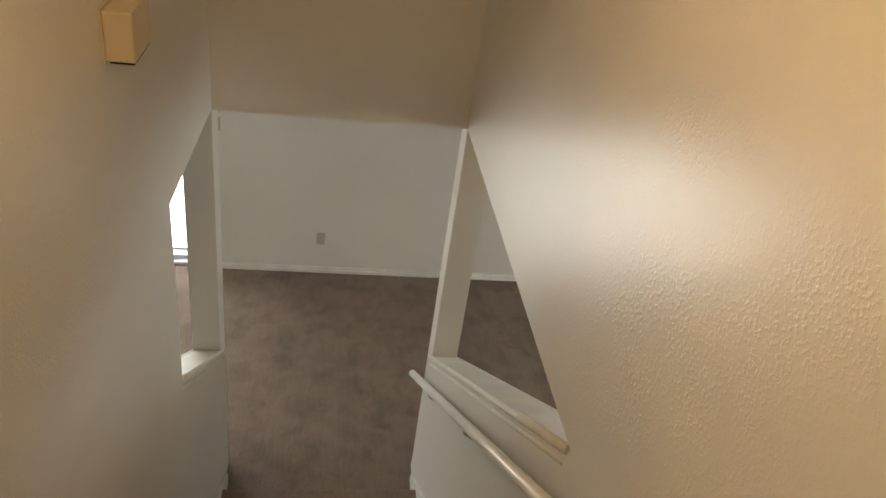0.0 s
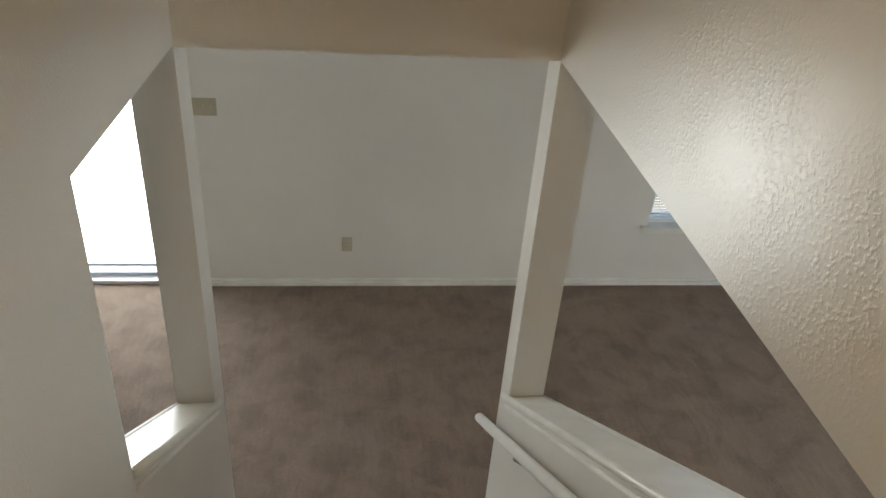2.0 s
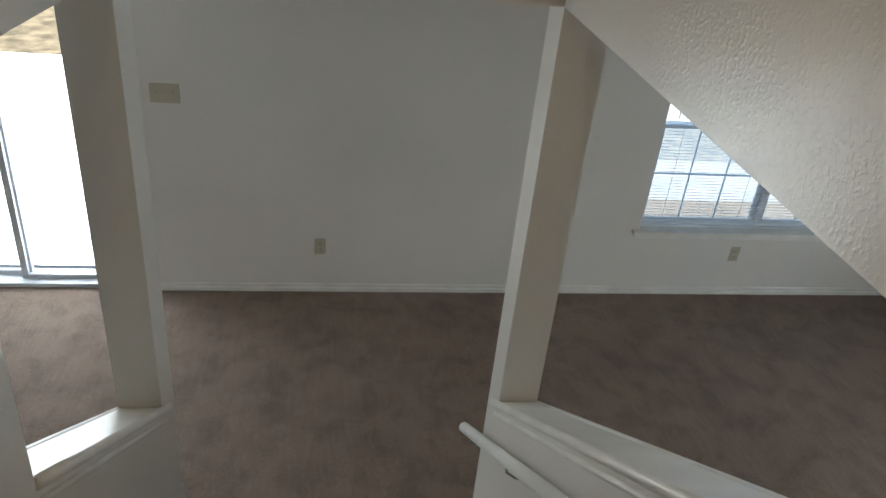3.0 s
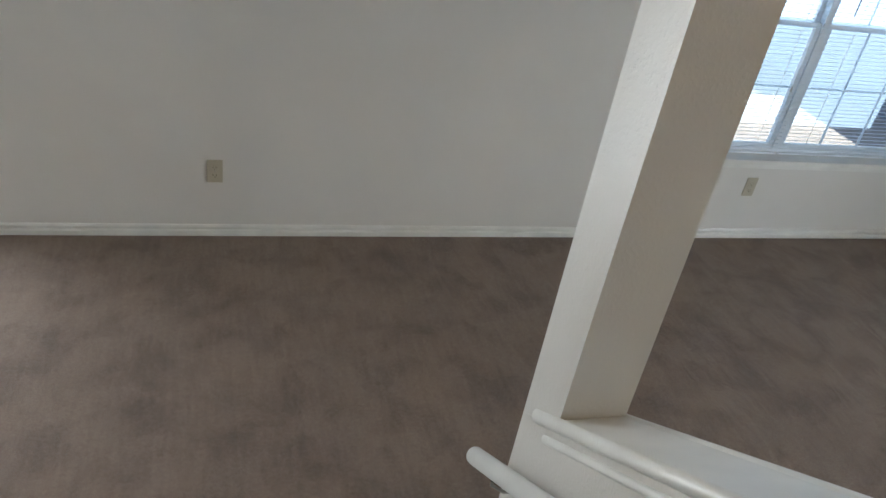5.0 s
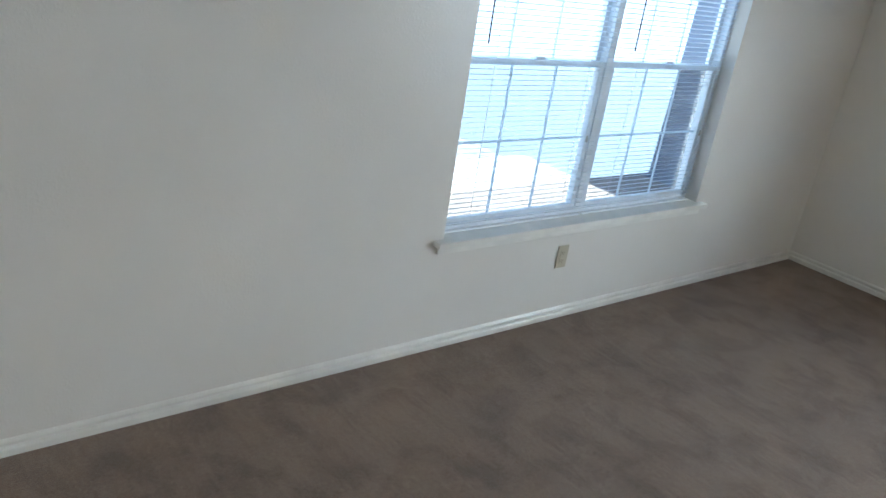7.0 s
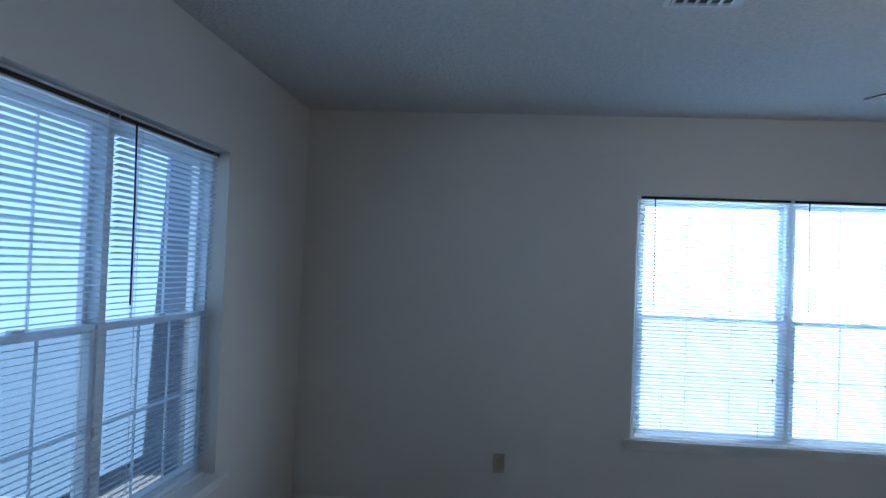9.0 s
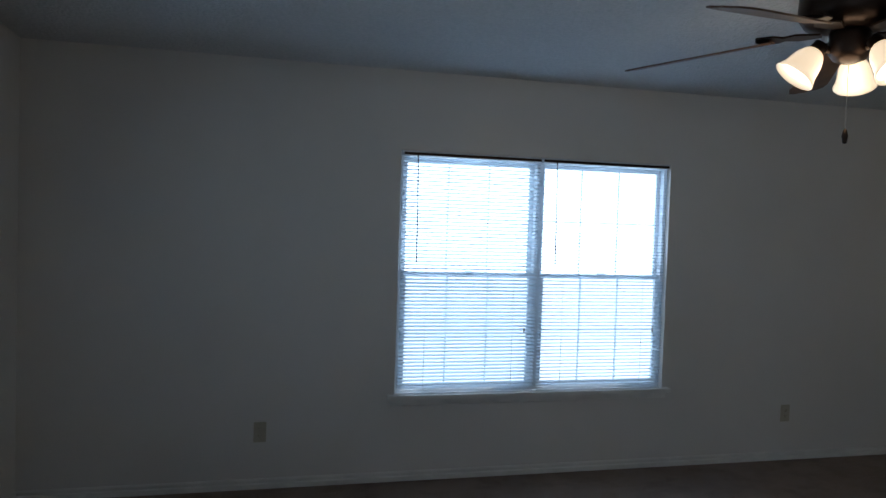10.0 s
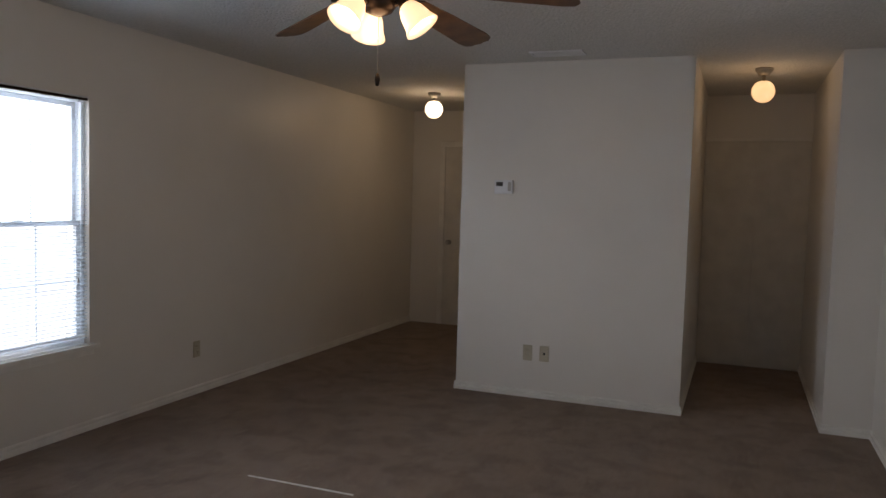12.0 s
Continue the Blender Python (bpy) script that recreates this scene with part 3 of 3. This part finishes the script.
def globe_light(x, y, drop, label, opal, radius=0.08):
    ob = thing("ceiling_light", label, "ceiling light", pose(x, y, CEIL), "globe lights")
    part("canopy", lathe([(0, 0), (0.062, 0), (0.060, -0.022), (0.045, -0.034), (0.040, -0.05), (0, -0.05)], 28), METAL, ob, "brushed metal canopy", True)
    part("stem", lathe([(0, -0.03), (0.012, -0.03), (0.012, -drop + 0.075), (0.035, -drop + 0.072), (0.035, -drop + 0.06), (0, -drop + 0.06)], 20), METAL, ob, "", True)
    g = part("globe", lathe([(0.036, -drop + 0.07)] + [(radius * math.sin(a), -drop + radius * math.cos(a)) for a in np.linspace(0.5, math.pi, 18)], 32), opal, ob, "lit opal glass globe", True)
    g.visible_shadow = False
    return ob


globe_light(GLOBE_A[0], GLOBE_A[1], 0.155, "lit opal globe ceiling light in the hallway", GLOBE, 0.085)
globe_light(GLOBE_B[0], GLOBE_B[1], 0.165, "lit opal globe ceiling light in the alcove", GLOBE_DIM, 0.08)

FAN = (FANX, FANY)


def ceiling_fan(x, y, turn):
    ob = thing("ceiling_fan", "dark bronze ceiling fan with wood blades and lit glass shades", "ceiling fan", pose(x, y, CEIL, 0, 0, turn))
    part("canopy", lathe([(0, 0), (0.075, 0), (0.072, -0.01), (0.06, -0.014), (0, -0.014)], 28), BRONZE, ob, "", True)
    part("motor_housing", lathe([(0, -0.012), (0.08, -0.012), (0.135, -0.022), (0.165, -0.04), (0.17, -0.12), (0.148, -0.155), (0.10, -0.165), (0.09, -0.17), (0, -0.17)], 36), BRONZE, ob, "", True)
    part("switch_housing", lathe([(0, -0.17), (0.06, -0.17), (0.068, -0.182), (0.068, -0.25), (0.052, -0.272), (0.02, -0.285), (0, -0.285)], 28), BRONZE, ob, "", True)
    for k in range(5):
        a = 72 * k
        arm = part("blade_arm", prism([(0.09, -0.02), (0.17, -0.045), (0.21, -0.02), (0.24, -0.05), (0.30, -0.045), (0.31, 0.0), (0.30, 0.045), (0.24, 0.05), (0.21, 0.02), (0.17, 0.045), (0.09, 0.02)], "z", -0.182, -0.175), BRONZE, ob, "scrolled dark blade arm")
        arm.matrix_local = pose(0, 0, 0, 0, 0, a)
        outline = [(0.25, -0.052), (0.44, -0.066), (0.72, -0.078), (0.772, -0.070), (0.792, -0.046), (0.789, -0.02), (0.799, 0.0), (0.789, 0.02), (0.792, 0.046), (0.772, 0.070), (0.72, 0.078), (0.44, 0.066), (0.25, 0.052)]
        blade = part("blade", prism(outline, "z", -0.003, 0.003), WOOD, arm, "brown wood fan blade with scalloped end")
        blade.matrix_local = pose(0, 0, -0.163, -12, 6, 0)
    for k in range(3):
        a = 120 * k + SHADE_TURN
        neck = part("lamp_arm", sweep([(0.04, 0, -0.245), (0.08, 0, -0.236), (0.098, 0, -0.232)], 0.013, 10), BRONZE, ob, "", True)
        neck.matrix_local = pose(0, 0, 0, 0, 0, a)
        holder = part("lamp_holder", lathe([(0, 0.014), (0.026, 0.01), (0.028, -0.02), (0.024, -0.036), (0, -0.036)], 20), BRONZE, neck, "", True)
        holder.matrix_local = pose(0.098, 0, -0.228, 0, -38, 0)
        sh = part("glass_shade", lathe([(0.026, -0.02), (0.038, -0.032), (0.050, -0.056), (0.056, -0.082), (0.060, -0.103), (0.073, -0.132), (0.071, -0.133), (0.057, -0.105), (0.052, -0.082), (0.046, -0.056), (0.034, -0.034), (0.024, -0.022)], 28), SHADE, neck, "lit frosted bell glass shade", True)
        sh.matrix_local = pose(0.098, 0, -0.228, 0, -38, 0)
        sh.visible_shadow = False
        bulb = part("bulb", lathe([(0, -0.03), (0.014, -0.035), (0.02, -0.06), (0.028, -0.085), (0.022, -0.100), (0, -0.108)], 16), BULB, neck, "glowing frosted bulb", True)
        bulb.matrix_local = pose(0.098, 0, -0.228, 0, -38, 0)
        bulb.visible_shadow = False
    part("pull_chain", sweep([(0.0, 0.0, -0.28), (0.0, 0.0, -0.51)], 0.0012, 6), METAL, ob, "thin chain")
    part("pull_fob", lathe([(0, 0), (0.006, -0.004), (0.011, -0.026), (0.007, -0.05), (0, -0.053)], 12), BRONZE, ob, "", True).location = (0.0, 0.0, -0.508)
    return ob


ceiling_fan(FANX, FANY, FAN_TURN)


def air_vent(x, y, label, turn=0, w=0.36, d=0.16):
    ob = thing("ceiling_vent", label, "ceiling vent", pose(x, y, CEIL, 0, 0, turn), "ceiling vents")
    part("frame", boxes(((-w / 2, -d / 2, -0.012), (w / 2, -d / 2 + 0.02, 0)), ((-w / 2, d / 2 - 0.02, -0.012), (w / 2, d / 2, 0)), ((-w / 2, -d / 2 + 0.02, -0.012), (-w / 2 + 0.02, d / 2 - 0.02, 0)), ((w / 2 - 0.02, -d / 2 + 0.02, -0.012), (w / 2, d / 2 - 0.02, 0)), bevel=0.002), WHITE, ob)
    part("backing", boxes(((-w / 2 + 0.02, -d / 2 + 0.02, -0.002), (w / 2 - 0.02, d / 2 - 0.02, 0))), DARK, ob)
    for k in range(6):
        y0 = -d / 2 + 0.03 + k * (d - 0.06) / 5
        part("slat", boxes(((-w / 2 + 0.021, y0 - 0.006, -0.010), (w / 2 - 0.021, y0 + 0.006, -0.008))), WHITE, ob)
    return ob


air_vent(3.34, -3.16, "white louvred ceiling vent near the closet wall")
air_vent(3.65, 0.41, "white louvred ceiling vent over the living room", 0, 0.26, 0.26)

# ---- outdoors ----
solid("ground", boxes(((-150, -150, -0.35), (150, 150, -0.15))), GROUND, "dry grass and leaf litter", kind="structure")
solid("pavement", boxes(((-6, D + OUT, -0.149), (6.44, D + 2.6, -0.06))), CONCRETE, "sunlit concrete walk outside the entry", kind="structure")


def neighbour(m, length, label, siding):
    ob = thing("house", label, "house", m)
    part("wall", boxes(((-length / 2, 0, -0.15), (length / 2, 6, 2.9))), siding, ob)
    part("roof", prism([(-0.5, 2.8), (3, 4.6), (6.5, 2.8)], "x", -length / 2 - 0.4, length / 2 + 0.4), ROOFING, ob)
    for k in range(int(length / 4)):
        x = -length / 2 + 1.5 + 3 * k
        w = part("window", boxes(((x - 0.5, -0.03, 0.8), (x + 0.5, -0.001, 2.1)), bevel=0.004), VINYL, ob)
        part("pane", boxes(((x - 0.44, -0.036, 0.86), (x + 0.44, -0.031, 2.04))), GLASS, w)
    return ob


neighbour(pose(6.45, 6.3, 0, 0, 0, -90), 6.6, "blue-grey wing of the neighbouring building in shade", SIDING)
neighbour(pose(XE + 6.8, -9, 0, 0, 0, -90), 22, "pale single-storey building across the yard with white windows", PALE)
neighbour(pose(0, D + 15, 0), 22, "grey-blue single-storey building beyond the lawn with white windows", SIDING)

BARK = plain("bark", (0.12, 0.09, 0.065), 0.95, 0.0, 0.3, 20)
LEAF = plain("foliage", (0.07, 0.10, 0.035), 0.7, 0.0, 0.45, 6)
DRYLEAF = plain("dry_leaves", (0.24, 0.16, 0.09), 0.9, 0.0, 0.4, 9)


def leaf_cloud(clumps, per, spread, size, rnd):
    """Many small leaves round the given centres."""
    verts, faces = [], []
    for c in clumps:
        for _ in range(per):
            p = Vector(c) + Vector([rnd.gauss(0, spread) for _ in range(3)])
            a = Vector([rnd.uniform(-1, 1) for _ in range(3)]).normalized()
            b = a.orthogonal().normalized() * size * rnd.uniform(0.3, 0.6)
            a = a * size * rnd.uniform(0.6, 1.2)
            k = len(verts)
            verts += [p - a, p + b, p + a, p - b]
            faces.append((k, k + 1, k + 2, k + 3))
    me = bpy.data.meshes.new("leaves")
    me.from_pydata(verts, [], faces)
    return me


def tree(x, y, height, seed, label):
    rnd = random.Random(seed)
    ob = thing("tree", label, "tree", pose(x, y, -0.15))
    bm = bmesh.new()
    tips = []
    for k in range(7):
        a, out, up = k * 0.9 + rnd.random(), rnd.uniform(0.8, 1.6), rnd.uniform(0.75, 1.0) * height
        base = (0, 0, 0) if k == 0 else (0.02, 0.02, height * rnd.uniform(0.3, 0.5))
        tip = (math.cos(a) * out * (k > 0), math.sin(a) * out * (k > 0), up)
        bit = sweep([base, tuple(0.5 * (p + q) + rnd.uniform(-0.1, 0.1) for p, q in zip(base, tip)), tip], 0.11 if k == 0 else 0.045, 8)
        me = bpy.data.meshes.new("limb")
        bit.to_mesh(me)
        bit.free()
        bm.from_mesh(me)
        tips += [tip, tuple(0.6 * q + 0.4 * p for p, q in zip(base, tip))]
    part("trunk", bm, BARK, ob)
    me = leaf_cloud([(t[0], t[1], max(t[2], height * 0.5)) for t in tips for _ in range(2)], 110, 0.42, 0.07, rnd)
    me.materials.append(LEAF)
    crown = new("crown", me)
    crown.parent = ob
    return ob


def bush(x, y, seed):
    rnd = random.Random(seed)
    ob = thing("bush", "low dark green evergreen bush beside the walk", "bush", pose(x, y, -0.15), "bushes in the yard")
    me = leaf_cloud([(rnd.uniform(-0.3, 0.3), rnd.uniform(-0.3, 0.3), rnd.uniform(0.15, 0.5)) for _ in range(9)], 60, 0.13, 0.035, rnd)
    me.materials.append(LEAF)
    part_ob = new("foliage", me)
    part_ob.parent = ob
    part("stem", sweep([(0, 0, 0), (0.03, 0.02, 0.45)], 0.02, 6), BARK, ob)
    return ob


tree(3.6, 10.6, 5.0, 3, "leafy yard tree with a slim brown trunk on the lawn")
tree(5.2, 12.5, 5.6, 5, "leafy yard tree with a slim brown trunk on the lawn")
for k, (x, y) in enumerate(((5.2, 7.4), (4.7, 8.5), (3.4, 7.3), (5.7, 9.4))):
    bush(x, y, 20 + k)
rnd = random.Random(11)
verts, faces = [], []
for _ in range(5000):
    x, y, a, r_ = rnd.uniform(-1.0, 6.2), rnd.uniform(D + 1.0, 13), rnd.uniform(0, 6.28), rnd.uniform(0.02, 0.05)
    k = len(verts)
    verts += [(x + r_ * math.cos(a + t), y + r_ * math.sin(a + t) * 0.7, -0.145 + rnd.uniform(0, 0.03)) for t in (0, 1.57, 3.14, 4.71)]
    faces.append((k, k + 1, k + 2, k + 3))
me = bpy.data.meshes.new("leaf_litter")
me.from_pydata(verts, [], faces)
me.materials.append(DRYLEAF)
tagged(new("leaf_litter", me), "dry fallen leaves on the lawn", "leaves", kind="stuff")

# Raised pale strip stands in for a thin streak of sunlight on the carpet.
tagged(new("sun_streak", mesh_of("sun_streak", boxes(((3.815, -1.266, 0.0005), (4.417, -1.254, 0.005)), bevel=0.001), TRIM)), "thin pale strip standing in for a streak of sunlight on the carpet", kind="structure")
